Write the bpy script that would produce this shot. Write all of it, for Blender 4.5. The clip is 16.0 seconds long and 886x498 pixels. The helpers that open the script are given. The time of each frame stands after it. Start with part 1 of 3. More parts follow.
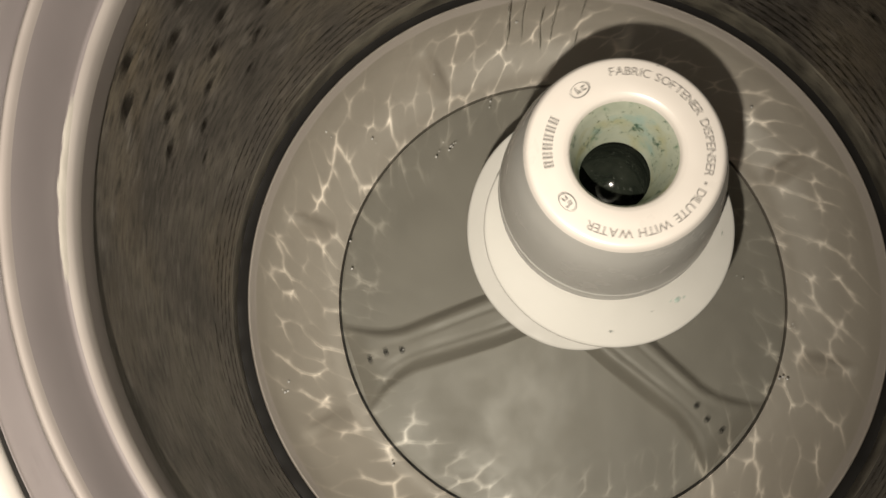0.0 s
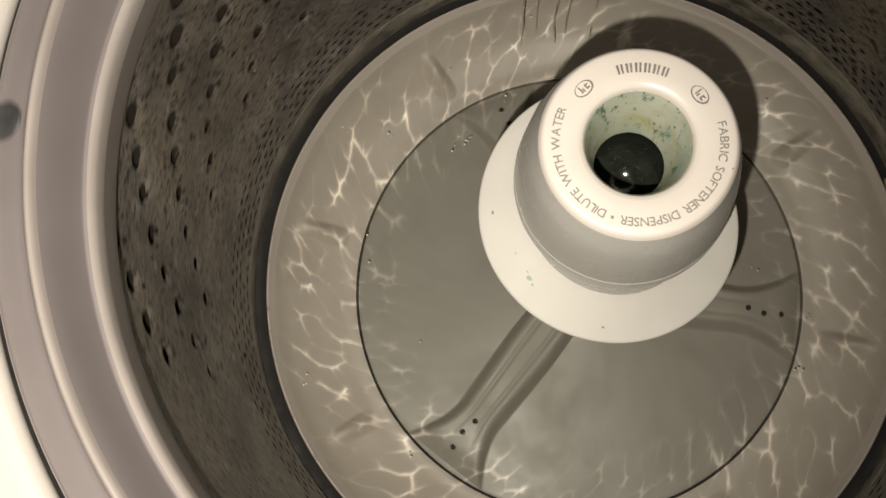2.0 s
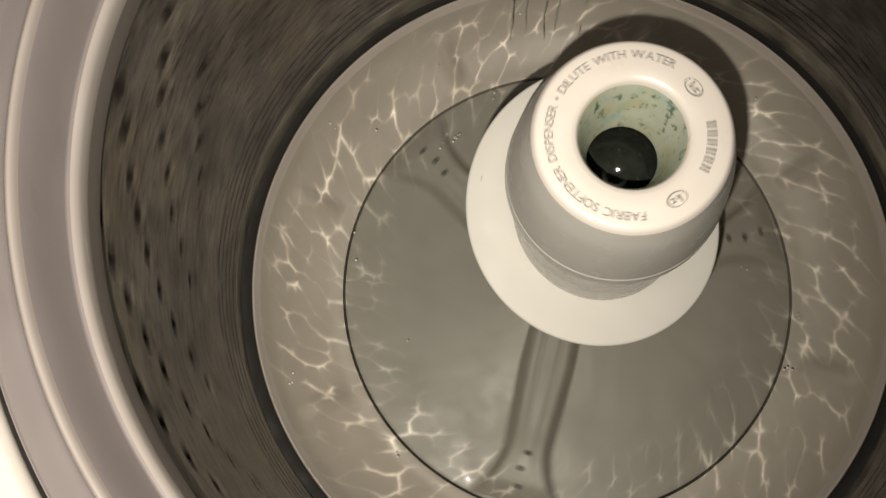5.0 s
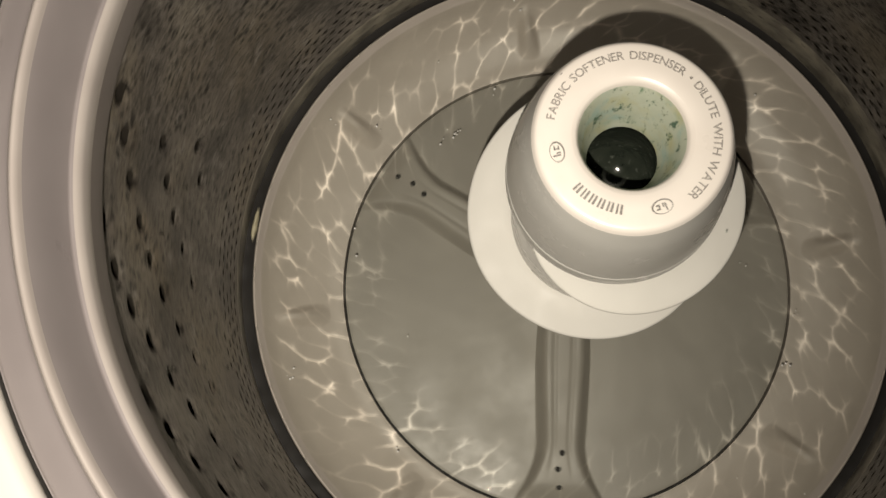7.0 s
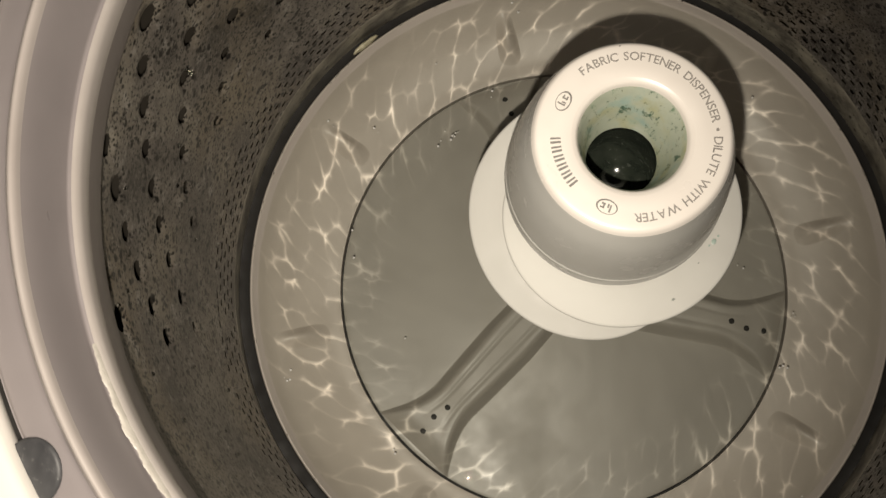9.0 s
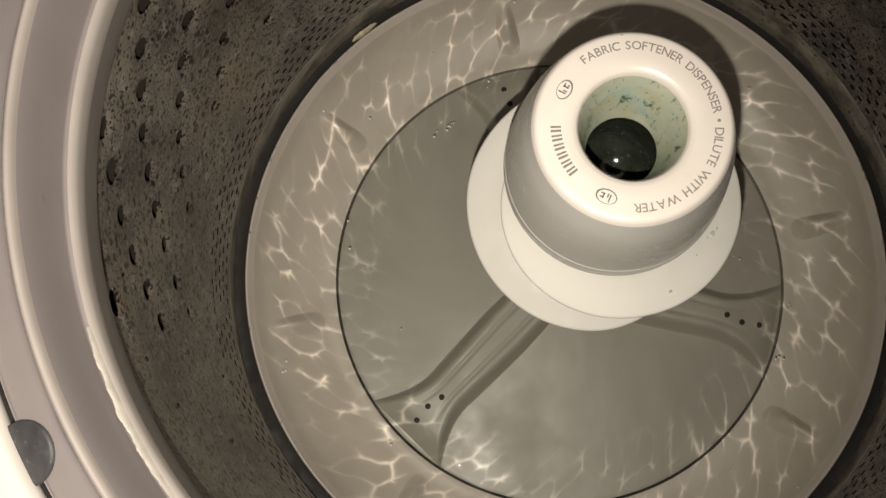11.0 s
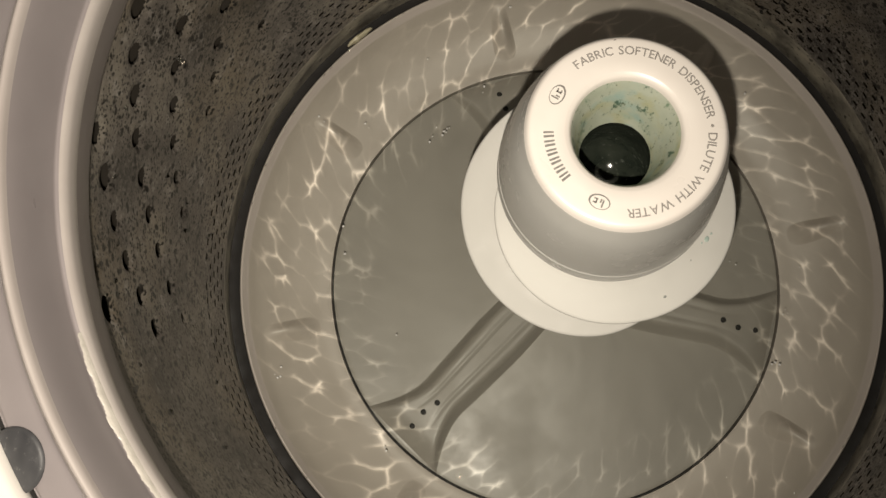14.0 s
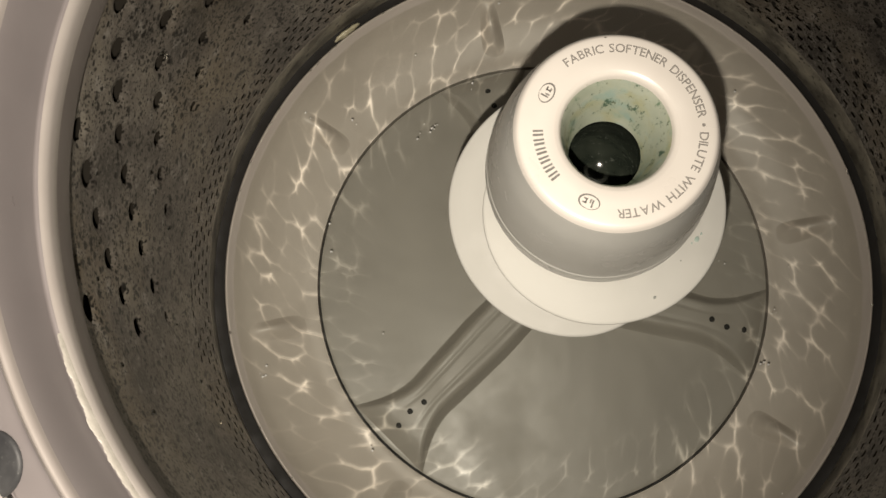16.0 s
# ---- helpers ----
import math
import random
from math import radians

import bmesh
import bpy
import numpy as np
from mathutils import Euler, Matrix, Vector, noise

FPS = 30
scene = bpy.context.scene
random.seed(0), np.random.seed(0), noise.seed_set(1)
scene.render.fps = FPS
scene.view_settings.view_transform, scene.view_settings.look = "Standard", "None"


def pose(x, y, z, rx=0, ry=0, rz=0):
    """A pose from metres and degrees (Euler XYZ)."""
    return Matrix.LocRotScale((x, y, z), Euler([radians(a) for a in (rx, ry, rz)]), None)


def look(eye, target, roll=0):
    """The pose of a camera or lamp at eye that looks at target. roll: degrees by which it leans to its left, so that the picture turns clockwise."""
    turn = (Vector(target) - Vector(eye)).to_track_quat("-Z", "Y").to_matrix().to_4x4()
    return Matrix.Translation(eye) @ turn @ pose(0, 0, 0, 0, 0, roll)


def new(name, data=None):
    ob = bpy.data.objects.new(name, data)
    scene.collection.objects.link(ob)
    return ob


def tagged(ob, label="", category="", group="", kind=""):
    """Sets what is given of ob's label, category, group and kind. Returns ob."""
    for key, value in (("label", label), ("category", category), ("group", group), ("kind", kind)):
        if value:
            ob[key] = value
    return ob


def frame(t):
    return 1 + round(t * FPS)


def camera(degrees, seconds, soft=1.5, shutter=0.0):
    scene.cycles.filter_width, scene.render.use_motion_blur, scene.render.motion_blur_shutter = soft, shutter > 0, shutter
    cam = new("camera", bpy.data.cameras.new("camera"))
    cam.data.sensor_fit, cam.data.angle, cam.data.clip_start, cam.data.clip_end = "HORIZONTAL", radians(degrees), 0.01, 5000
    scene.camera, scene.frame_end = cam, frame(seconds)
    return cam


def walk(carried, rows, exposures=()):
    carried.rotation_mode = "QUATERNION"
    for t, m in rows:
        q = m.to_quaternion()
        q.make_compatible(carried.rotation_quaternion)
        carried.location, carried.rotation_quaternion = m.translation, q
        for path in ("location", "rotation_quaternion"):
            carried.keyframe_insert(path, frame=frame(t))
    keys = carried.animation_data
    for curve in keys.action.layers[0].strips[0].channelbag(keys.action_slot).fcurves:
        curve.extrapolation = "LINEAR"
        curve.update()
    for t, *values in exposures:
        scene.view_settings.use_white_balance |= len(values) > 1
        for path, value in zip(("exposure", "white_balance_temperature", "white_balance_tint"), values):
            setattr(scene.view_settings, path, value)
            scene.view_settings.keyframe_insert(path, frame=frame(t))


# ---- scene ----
cam = camera(46.0, 16.0, shutter=0.9)

# ---- camera ----
CAM_ROWS = [
    (0.0, -0.0575, -0.1240, 0.8067, 11.46, 2.40, 0.00), (0.5, -0.0593, -0.1230, 0.8044, 11.32, 2.40, -0.04),
    (1.0, -0.0610, -0.1244, 0.8057, 11.12, 2.89, 0.06), (1.5, -0.0585, -0.1258, 0.8098, 11.15, 3.17, -0.01),
    (2.0, -0.0576, -0.1292, 0.8123, 11.38, 3.29, -0.06), (2.5, -0.0579, -0.1288, 0.8101, 11.38, 3.19, -0.02),
    (3.0, -0.0577, -0.1287, 0.8098, 11.36, 3.10, -0.06), (3.5, -0.0619, -0.1302, 0.8062, 11.31, 2.86, 0.05),
    (4.0, -0.0621, -0.1308, 0.8052, 11.37, 2.61, 0.04), (4.5, -0.0606, -0.1317, 0.8045, 11.58, 2.46, -0.03),
    (7.0, -0.0612, -0.1280, 0.8086, 11.02, 2.35, 0.03), (7.5, -0.0601, -0.1282, 0.8079, 10.95, 2.59, 0.01),
    (8.0, -0.0571, -0.1274, 0.8089, 11.20, 2.55, -0.09), (8.5, -0.0602, -0.1286, 0.8078, 11.28, 2.32, -0.01),
    (9.0, -0.0632, -0.1291, 0.8077, 11.22, 2.06, 0.06), (11.5, -0.0674, -0.1296, 0.8039, 10.75, 1.57, 0.01),
    (12.0, -0.0683, -0.1309, 0.8028, 10.77, 1.55, 0.03), (12.5, -0.0671, -0.1306, 0.8027, 10.59, 1.56, 0.01),
    (13.0, -0.0668, -0.1308, 0.8028, 10.60, 1.57, 0.03), (13.5, -0.0640, -0.1292, 0.8041, 10.79, 1.61, -0.04),
    (14.0, -0.0640, -0.1287, 0.8036, 11.04, 1.55, -0.02), (14.5, -0.0652, -0.1285, 0.8029, 11.05, 1.38, 0.03),
    (15.0, -0.0648, -0.1291, 0.8024, 11.00, 1.32, 0.01), (15.5, -0.0631, -0.1280, 0.8009, 10.94, 1.28, -0.04),
    (16.0, -0.0640, -0.1256, 0.7973, 10.80, 0.85, 0.04),
]
walk(cam, [(r[0], pose(*r[1:])) for r in CAM_ROWS])
scene.view_settings.exposure = 0.0

# ---- light: the torch beside the lens, and a dim room ----
world = bpy.data.worlds.new("world")
scene.world = world
world.use_nodes = True
world.node_tree.nodes["Background"].inputs[0].default_value = (0.9, 0.85, 0.75, 1)
world.node_tree.nodes["Background"].inputs[1].default_value = 0.003
torch_data = bpy.data.lights.new("torch", "SPOT")
torch_data.energy, torch_data.color, torch_data.shadow_soft_size = 15.0, (1.0, 0.90, 0.76), 0.0025
torch = new("torch", torch_data)
torch_data.spot_size, torch_data.spot_blend = radians(94), 1.0
torch.matrix_world = look((-0.072, -0.154, 0.799), (-0.255, 0.020, 0.0))

WATER_Z = 0.047
SPIN = [(0.0, 165.0), (0.5, 135.9), (1.0, 111.6), (1.5, 92.9), (2.0, 78.0), (2.5, 67.7), (3.0, 61.9), (3.5, 59.9),
        (4.0, 57.4), (4.5, 23.4), (4.7, 6.5), (5.2, -34.0), (5.7, -70.0), (6.2, -98.0), (6.8, -120.4), (7.0, -126.6),
        (7.5, -142.3), (8.0, -154.9), (8.5, -163.3), (9.0, -167.4), (9.5, -168.2), (10.5, -168.2), (16.0, -168.2)]


# ---- materials ----
def material(name, rough=0.5, metal=0.0, coat=0.0, ior=1.5):
    m = bpy.data.materials.new(name)
    m.use_nodes = True
    b = m.node_tree.nodes["Principled BSDF"]
    b.inputs["Roughness"].default_value = rough
    b.inputs["Metallic"].default_value = metal
    b.inputs["Coat Weight"].default_value = coat
    b.inputs["IOR"].default_value = ior
    return m, m.node_tree.nodes, m.node_tree.links, b


def noise_node(n, l, scale, detail=4.0, rough=0.55, vec=None):
    if vec is None:
        tc = n.new("ShaderNodeTexCoord")
        vec = tc.outputs["Object"]
    t = n.new("ShaderNodeTexNoise")
    t.inputs["Scale"].default_value, t.inputs["Detail"].default_value, t.inputs["Roughness"].default_value = scale, detail, rough
    l.new(vec, t.inputs["Vector"])
    return t


def ramp(n, l, fac, stops):
    r = n.new("ShaderNodeValToRGB")
    while len(r.color_ramp.elements) < len(stops):
        r.color_ramp.elements.new(0.5)
    for e, (at, c) in zip(r.color_ramp.elements, stops):
        e.position, e.color = at, (*c, 1)
    l.new(fac, r.inputs[0])
    return r.outputs[0]


def mix(n, l, fac, a, b, how="MIX"):
    m = n.new("ShaderNodeMix")
    m.data_type, m.blend_type = "RGBA", how
    for sock, v in ((m.inputs[0], fac), (m.inputs[6], a), (m.inputs[7], b)):
        if isinstance(v, (int, float)):
            sock.default_value = v
        elif isinstance(v, tuple):
            sock.default_value = (*v, 1)
        else:
            l.new(v, sock)
    return m.outputs[2]


def bump(n, l, b, height, strength, dist=0.001):
    k = n.new("ShaderNodeBump")
    k.inputs["Strength"].default_value, k.inputs["Distance"].default_value = strength, dist
    l.new(height, k.inputs["Height"])
    l.new(k.outputs[0], b.inputs["Normal"])


def plastic(name, c1, c2, rough, scale=25.0, fine=0.15, dirt=None):
    m, n, l, b = material(name, rough)
    big = noise_node(n, l, scale, 5)
    col = ramp(n, l, big.outputs[0], [(0.3, c1), (0.7, c2)])
    if dirt:
        d = noise_node(n, l, scale * 3.1, 7, 0.7)
        f = ramp(n, l, d.outputs[0], [(0.60, (0, 0, 0)), (0.74, (1, 1, 1))])
        col = mix(n, l, f, col, dirt)
    l.new(col, b.inputs["Base Color"])
    sm = noise_node(n, l, 900, 2)
    bump(n, l, b, sm.outputs[0], fine, 0.0003)
    r = ramp(n, l, noise_node(n, l, scale * 2, 3).outputs[0], [(0.3, (rough * 0.8,) * 3), (0.7, (min(1, rough * 1.25),) * 3)])
    l.new(r, b.inputs["Roughness"])
    return m


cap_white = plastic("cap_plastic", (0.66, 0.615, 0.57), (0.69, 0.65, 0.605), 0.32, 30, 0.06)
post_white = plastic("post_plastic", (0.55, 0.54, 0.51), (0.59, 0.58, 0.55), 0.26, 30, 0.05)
# cap side: the dimming of a steep face is put into this greyer white
skirt_dim = plastic("skirt_dim_plastic", (0.50, 0.495, 0.465), (0.54, 0.535, 0.505), 0.24, 30, 0.05)
fin_white = plastic("fin_plastic", (0.60, 0.59, 0.55), (0.64, 0.63, 0.59), 0.62, 30, 0.05)
plate_grey = plastic("plate_plastic", (0.305, 0.287, 0.256), (0.345, 0.325, 0.290), 0.42, 14, 0.1)
base_grey = plastic("base_plastic", (0.495, 0.448, 0.400), (0.53, 0.482, 0.432), 0.38, 14, 0.1)
# bead: the light its crest catches is put into this paler grey
bead_lit = plastic("bead_lit_plastic", (0.345, 0.308, 0.29), (0.40, 0.36, 0.34), 0.36, 20, 0.1)
ring_grey = plastic("ring_plastic", (0.232, 0.206, 0.208), (0.262, 0.235, 0.236), 0.34, 18, 0.1)
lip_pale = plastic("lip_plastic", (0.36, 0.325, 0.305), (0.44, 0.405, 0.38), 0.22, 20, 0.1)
enamel_white = plastic("white_enamel", (0.66, 0.63, 0.59), (0.69, 0.66, 0.62), 0.25, 8, 0.05)
# ring underside: the shade below the lip is put into this darker grey
skirt_shade = plastic("ring_underside_shade", (0.125, 0.110, 0.102), (0.150, 0.134, 0.124), 0.42, 18, 0.1)
residue_pale = plastic("soap_crust", (0.40, 0.375, 0.335), (0.54, 0.51, 0.46), 0.35, 160, 0.5, (0.26, 0.24, 0.20))
# near-black for the insides of gaps, groove and holes
void_black = plastic("black_gap", (0.012, 0.011, 0.010), (0.02, 0.018, 0.016), 0.7, 40, 0.1)
ink = plastic("grey_ink", (0.20, 0.185, 0.17), (0.27, 0.25, 0.23), 0.5, 400, 0.05)
ink_dark = plastic("dark_ink", (0.15, 0.14, 0.13), (0.2, 0.19, 0.175), 0.5, 400, 0.05)
plug_dark = plastic("plug_plastic", (0.04, 0.04, 0.043), (0.065, 0.065, 0.068), 0.5, 150, 0.2, (0.2, 0.2, 0.19))
plug_white = plastic("plug_white", (0.34, 0.33, 0.31), (0.46, 0.45, 0.42), 0.35, 160, 0.2)
room_paint = plastic("room_paint", (0.14, 0.135, 0.12), (0.17, 0.16, 0.145), 0.8, 3, 0.2)
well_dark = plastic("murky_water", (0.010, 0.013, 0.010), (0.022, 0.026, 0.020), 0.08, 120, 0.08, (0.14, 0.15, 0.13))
glint_white = plastic("glint_white", (0.86, 0.85, 0.82), (0.9, 0.89, 0.87), 0.15, 60, 0.02)
tub_dark = plastic("tub_plastic", (0.030, 0.026, 0.021), (0.045, 0.039, 0.031), 0.5, 10, 0.2)


def speckled_enamel():
    m, n, l, b = material("speckled_enamel", 0.36)
    tc = n.new("ShaderNodeTexCoord")
    obj = tc.outputs["Object"]
    col = ramp(n, l, noise_node(n, l, 17, 6, 0.62, obj).outputs[0], [(0.32, (0.035, 0.032, 0.029)), (0.50, (0.128, 0.114, 0.099)), (0.70, (0.235, 0.213, 0.172))])
    rust = noise_node(n, l, 9, 4, 0.55, obj)
    col = mix(n, l, ramp(n, l, rust.outputs[0], [(0.50, (0, 0, 0)), (0.72, (0.7, 0.7, 0.7))]), col, (0.18, 0.145, 0.095))
    grain = noise_node(n, l, 330, 4, 0.7, obj)
    col = mix(n, l, ramp(n, l, grain.outputs[0], [(0.52, (0, 0, 0)), (0.70, (0.5, 0.5, 0.5))]), col, (0.27, 0.25, 0.22))
    pale = noise_node(n, l, 70, 5, 0.7, obj)
    col = mix(n, l, ramp(n, l, pale.outputs[0], [(0.56, (0, 0, 0)), (0.72, (0.8, 0.8, 0.8))]), col, (0.33, 0.31, 0.28))
    for scale, lo, hi, c in ((115, 0.20, 0.29, (0.012, 0.011, 0.010)), (180, 0.20, 0.29, (0.012, 0.011, 0.010)), (290, 0.22, 0.33, (0.016, 0.015, 0.013)), (460, 0.24, 0.38, (0.03, 0.027, 0.024))):
        wob = n.new("ShaderNodeVectorMath")
        wob.operation = "MULTIPLY_ADD"
        l.new(noise_node(n, l, scale * 0.7, 3, 0.6, obj).outputs["Color"], wob.inputs[0])
        wob.inputs[1].default_value = (1.0 / scale,) * 3
        l.new(obj, wob.inputs[2])
        v = n.new("ShaderNodeTexVoronoi")
        v.inputs["Scale"].default_value = scale
        l.new(wob.outputs[0], v.inputs["Vector"])
        dots = ramp(n, l, v.outputs["Distance"], [(lo, (1, 1, 1)), (hi, (0, 0, 0))])
        some = ramp(n, l, noise_node(n, l, scale * 0.2, 3, 0.6, obj).outputs[0], [(0.38, (0, 0, 0)), (0.47, (1, 1, 1))])
        col = mix(n, l, mix(n, l, 1.0, dots, some, "MULTIPLY"), col, c)
    l.new(col, b.inputs["Base Color"])
    bump(n, l, b, noise_node(n, l, 200, 5, 0.6, obj).outputs[0], 0.5, 0.0008)
    return m


enamel = speckled_enamel()


def stained_rim():
    m, n, l, b = material("stained_rim_enamel", 0.3)
    col = ramp(n, l, noise_node(n, l, 38, 6, 0.65).outputs[0], [(0.36, (0.12, 0.11, 0.09)), (0.50, (0.28, 0.26, 0.21)), (0.64, (0.42, 0.39, 0.31))])
    dk = ramp(n, l, noise_node(n, l, 210, 3, 0.6).outputs[0], [(0.60, (0, 0, 0)), (0.67, (1, 1, 1))])
    l.new(mix(n, l, dk, col, (0.025, 0.022, 0.018)), b.inputs["Base Color"])
    bump(n, l, b, noise_node(n, l, 120, 4).outputs[0], 0.3, 0.0008)
    return m


rim_enamel = stained_rim()


def stained_cup():
    m, n, l, b = material("stained_cup_plastic", 0.35)
    tc = n.new("ShaderNodeTexCoord")
    base = ramp(n, l, noise_node(n, l, 45, 4).outputs[0], [(0.35, (0.40, 0.44, 0.35)), (0.65, (0.50, 0.53, 0.44))])
    yel = ramp(n, l, noise_node(n, l, 60, 5).outputs[0], [(0.48, (0, 0, 0)), (0.66, (0.75, 0.75, 0.75))])
    col = mix(n, l, yel, base, (0.42, 0.40, 0.20))
    mp = n.new("ShaderNodeMapping")
    mp.inputs["Location"].default_value = (0.31, 0.11, 0.7)
    l.new(tc.outputs["Object"], mp.inputs["Vector"])
    blue = ramp(n, l, noise_node(n, l, 55, 5, 0.6, mp.outputs[0]).outputs[0], [(0.54, (0, 0, 0)), (0.72, (0.7, 0.7, 0.7))])
    col = mix(n, l, blue, col, (0.20, 0.40, 0.41))
    tall = n.new("ShaderNodeMapping")
    tall.inputs["Scale"].default_value = (1.0, 1.0, 0.45)
    l.new(tc.outputs["Object"], tall.inputs["Vector"])
    for scale, lo, c in ((210, 0.585, (0.05, 0.11, 0.07)), (330, 0.60, (0.07, 0.10, 0.04)), (130, 0.62, (0.16, 0.25, 0.16))):
        dk = ramp(n, l, noise_node(n, l, scale, 5, 0.7, tall.outputs[0]).outputs[0], [(lo, (0, 0, 0)), (lo + 0.07, (0.9, 0.9, 0.9))])
        col = mix(n, l, dk, col, c)
    l.new(col, b.inputs["Base Color"])
    return m


cup_stain = stained_cup()


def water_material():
    """Clear water: gloss by Fresnel; caustic lines are painted into its transparent colour, about 1 on the mean."""
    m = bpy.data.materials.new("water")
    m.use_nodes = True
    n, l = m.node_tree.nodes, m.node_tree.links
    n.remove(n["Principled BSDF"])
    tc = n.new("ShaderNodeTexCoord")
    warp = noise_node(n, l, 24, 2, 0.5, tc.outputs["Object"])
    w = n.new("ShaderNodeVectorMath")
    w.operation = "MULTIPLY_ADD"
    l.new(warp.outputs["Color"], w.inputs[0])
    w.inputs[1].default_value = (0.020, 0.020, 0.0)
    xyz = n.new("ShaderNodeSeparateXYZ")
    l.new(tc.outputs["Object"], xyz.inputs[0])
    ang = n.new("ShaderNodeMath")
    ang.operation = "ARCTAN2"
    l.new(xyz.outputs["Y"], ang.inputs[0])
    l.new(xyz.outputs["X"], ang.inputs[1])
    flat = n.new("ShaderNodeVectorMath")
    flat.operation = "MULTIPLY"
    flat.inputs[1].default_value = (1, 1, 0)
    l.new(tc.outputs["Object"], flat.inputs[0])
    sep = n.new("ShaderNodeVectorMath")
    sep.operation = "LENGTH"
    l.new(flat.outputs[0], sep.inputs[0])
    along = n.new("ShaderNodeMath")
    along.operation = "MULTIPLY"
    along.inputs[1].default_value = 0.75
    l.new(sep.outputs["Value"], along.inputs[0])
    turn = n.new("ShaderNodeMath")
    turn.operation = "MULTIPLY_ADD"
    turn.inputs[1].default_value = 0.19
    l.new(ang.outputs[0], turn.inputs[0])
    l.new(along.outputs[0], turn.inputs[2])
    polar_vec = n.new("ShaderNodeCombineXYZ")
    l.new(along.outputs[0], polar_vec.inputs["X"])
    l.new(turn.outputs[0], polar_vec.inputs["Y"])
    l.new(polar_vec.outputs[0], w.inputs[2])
    # bright net drawn in place of light that ripples would gather
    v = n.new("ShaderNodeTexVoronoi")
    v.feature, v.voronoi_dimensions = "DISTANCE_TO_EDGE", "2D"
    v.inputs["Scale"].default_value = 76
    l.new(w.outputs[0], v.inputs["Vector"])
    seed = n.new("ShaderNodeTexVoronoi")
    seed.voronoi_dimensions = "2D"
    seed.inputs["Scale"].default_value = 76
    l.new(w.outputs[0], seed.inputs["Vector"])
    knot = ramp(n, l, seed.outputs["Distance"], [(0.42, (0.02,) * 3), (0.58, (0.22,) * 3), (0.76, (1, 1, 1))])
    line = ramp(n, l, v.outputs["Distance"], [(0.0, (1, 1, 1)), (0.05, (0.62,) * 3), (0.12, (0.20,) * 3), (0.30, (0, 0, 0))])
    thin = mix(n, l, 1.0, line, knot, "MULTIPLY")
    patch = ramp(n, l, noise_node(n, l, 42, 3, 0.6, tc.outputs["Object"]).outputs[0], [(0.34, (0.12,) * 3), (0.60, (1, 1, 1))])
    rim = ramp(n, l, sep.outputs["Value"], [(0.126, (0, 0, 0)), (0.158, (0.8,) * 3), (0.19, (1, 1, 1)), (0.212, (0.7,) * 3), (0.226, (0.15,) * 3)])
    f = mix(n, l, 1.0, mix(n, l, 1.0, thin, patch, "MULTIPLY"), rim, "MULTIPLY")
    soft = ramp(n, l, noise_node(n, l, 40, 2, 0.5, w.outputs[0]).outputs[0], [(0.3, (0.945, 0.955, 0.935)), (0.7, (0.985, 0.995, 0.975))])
    caustic_col = mix(n, l, f, soft, (1.9, 1.9, 1.86))
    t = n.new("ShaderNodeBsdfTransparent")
    l.new(caustic_col, t.inputs["Color"])
    g = n.new("ShaderNodeBsdfGlossy")
    g.inputs["Roughness"].default_value = 0.0
    fr = n.new("ShaderNodeFresnel")
    fr.inputs["IOR"].default_value = 1.333
    mx = n.new("ShaderNodeMixShader")
    l.new(fr.outputs[0], mx.inputs[0])
    l.new(t.outputs[0], mx.inputs[1])
    l.new(g.outputs[0], mx.inputs[2])
    l.new(mx.outputs[0], n["Material Output"].inputs["Surface"])
    return m


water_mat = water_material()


# ---- builders ----
def mesh_ob(name, verts, faces, mat, parent=None, label="", smooth=True):
    me = bpy.data.meshes.new(name)
    me.from_pydata(verts, [], faces)
    me.materials.append(mat)
    if smooth:
        me.polygons.foreach_set("use_smooth", [True] * len(me.polygons))
    me.update()
    ob = new(name, me)
    if parent:
        ob.parent = parent
    if label:
        tagged(ob, label)
    return ob


def smooth_profile(pts, steps=6):
    """A denser profile through the points, Catmull-Rom."""
    out = []
    for i in range(len(pts) - 1):
        p0, p1, p2, p3 = pts[max(i - 1, 0)], pts[i], pts[i + 1], pts[min(i + 2, len(pts) - 1)]
        for k in range(steps):
            t = k / steps
            out.append(tuple(0.5 * (2 * b + (c - a) * t + (2 * a - 5 * b + 4 * c - d) * t * t + (3 * b - a - 3 * c + d) * t ** 3)
                             for a, b, c, d in zip(p0, p1, p2, p3)))
    return out + [pts[-1]]


def lathe(name, profile, mat, parent=None, label="", seg=192):
    n = len(profile)
    a = [2 * math.pi * i / seg for i in range(seg)]
    verts = [(r * math.cos(t), r * math.sin(t), z) for t in a for r, z in profile]
    faces = [(i * n + j, ((i + 1) % seg) * n + j, ((i + 1) % seg) * n + j + 1, i * n + j + 1)
             for i in range(seg) for j in range(n - 1)]
    return mesh_ob(name, verts, faces, mat, parent, label)


def disc_part(name, x, y, z, r, h, mat, parent, label="", rot=None, seg=20, squash=1.0):
    """A low rounded button standing on z."""
    prof = [(r, 0), (r, h * 0.6), (r * 0.88, h), (r * 0.5, h * 1.05)]
    verts, faces = [], []
    for i in range(seg):
        t = 2 * math.pi * i / seg
        verts += [(q * math.cos(t) * squash, q * math.sin(t), w) for q, w in prof]
    n = len(prof)
    for i in range(seg):
        faces += [(i * n + j, ((i + 1) % seg) * n + j, ((i + 1) % seg) * n + j + 1, i * n + j + 1) for j in range(n - 1)]
    faces.append(tuple(i * n + n - 1 for i in range(seg)))
    ob = mesh_ob(name, verts, faces, mat, parent, label)
    ob.matrix_basis = Matrix.Translation((x, y, z)) @ (rot or Matrix.Identity(4))
    return ob


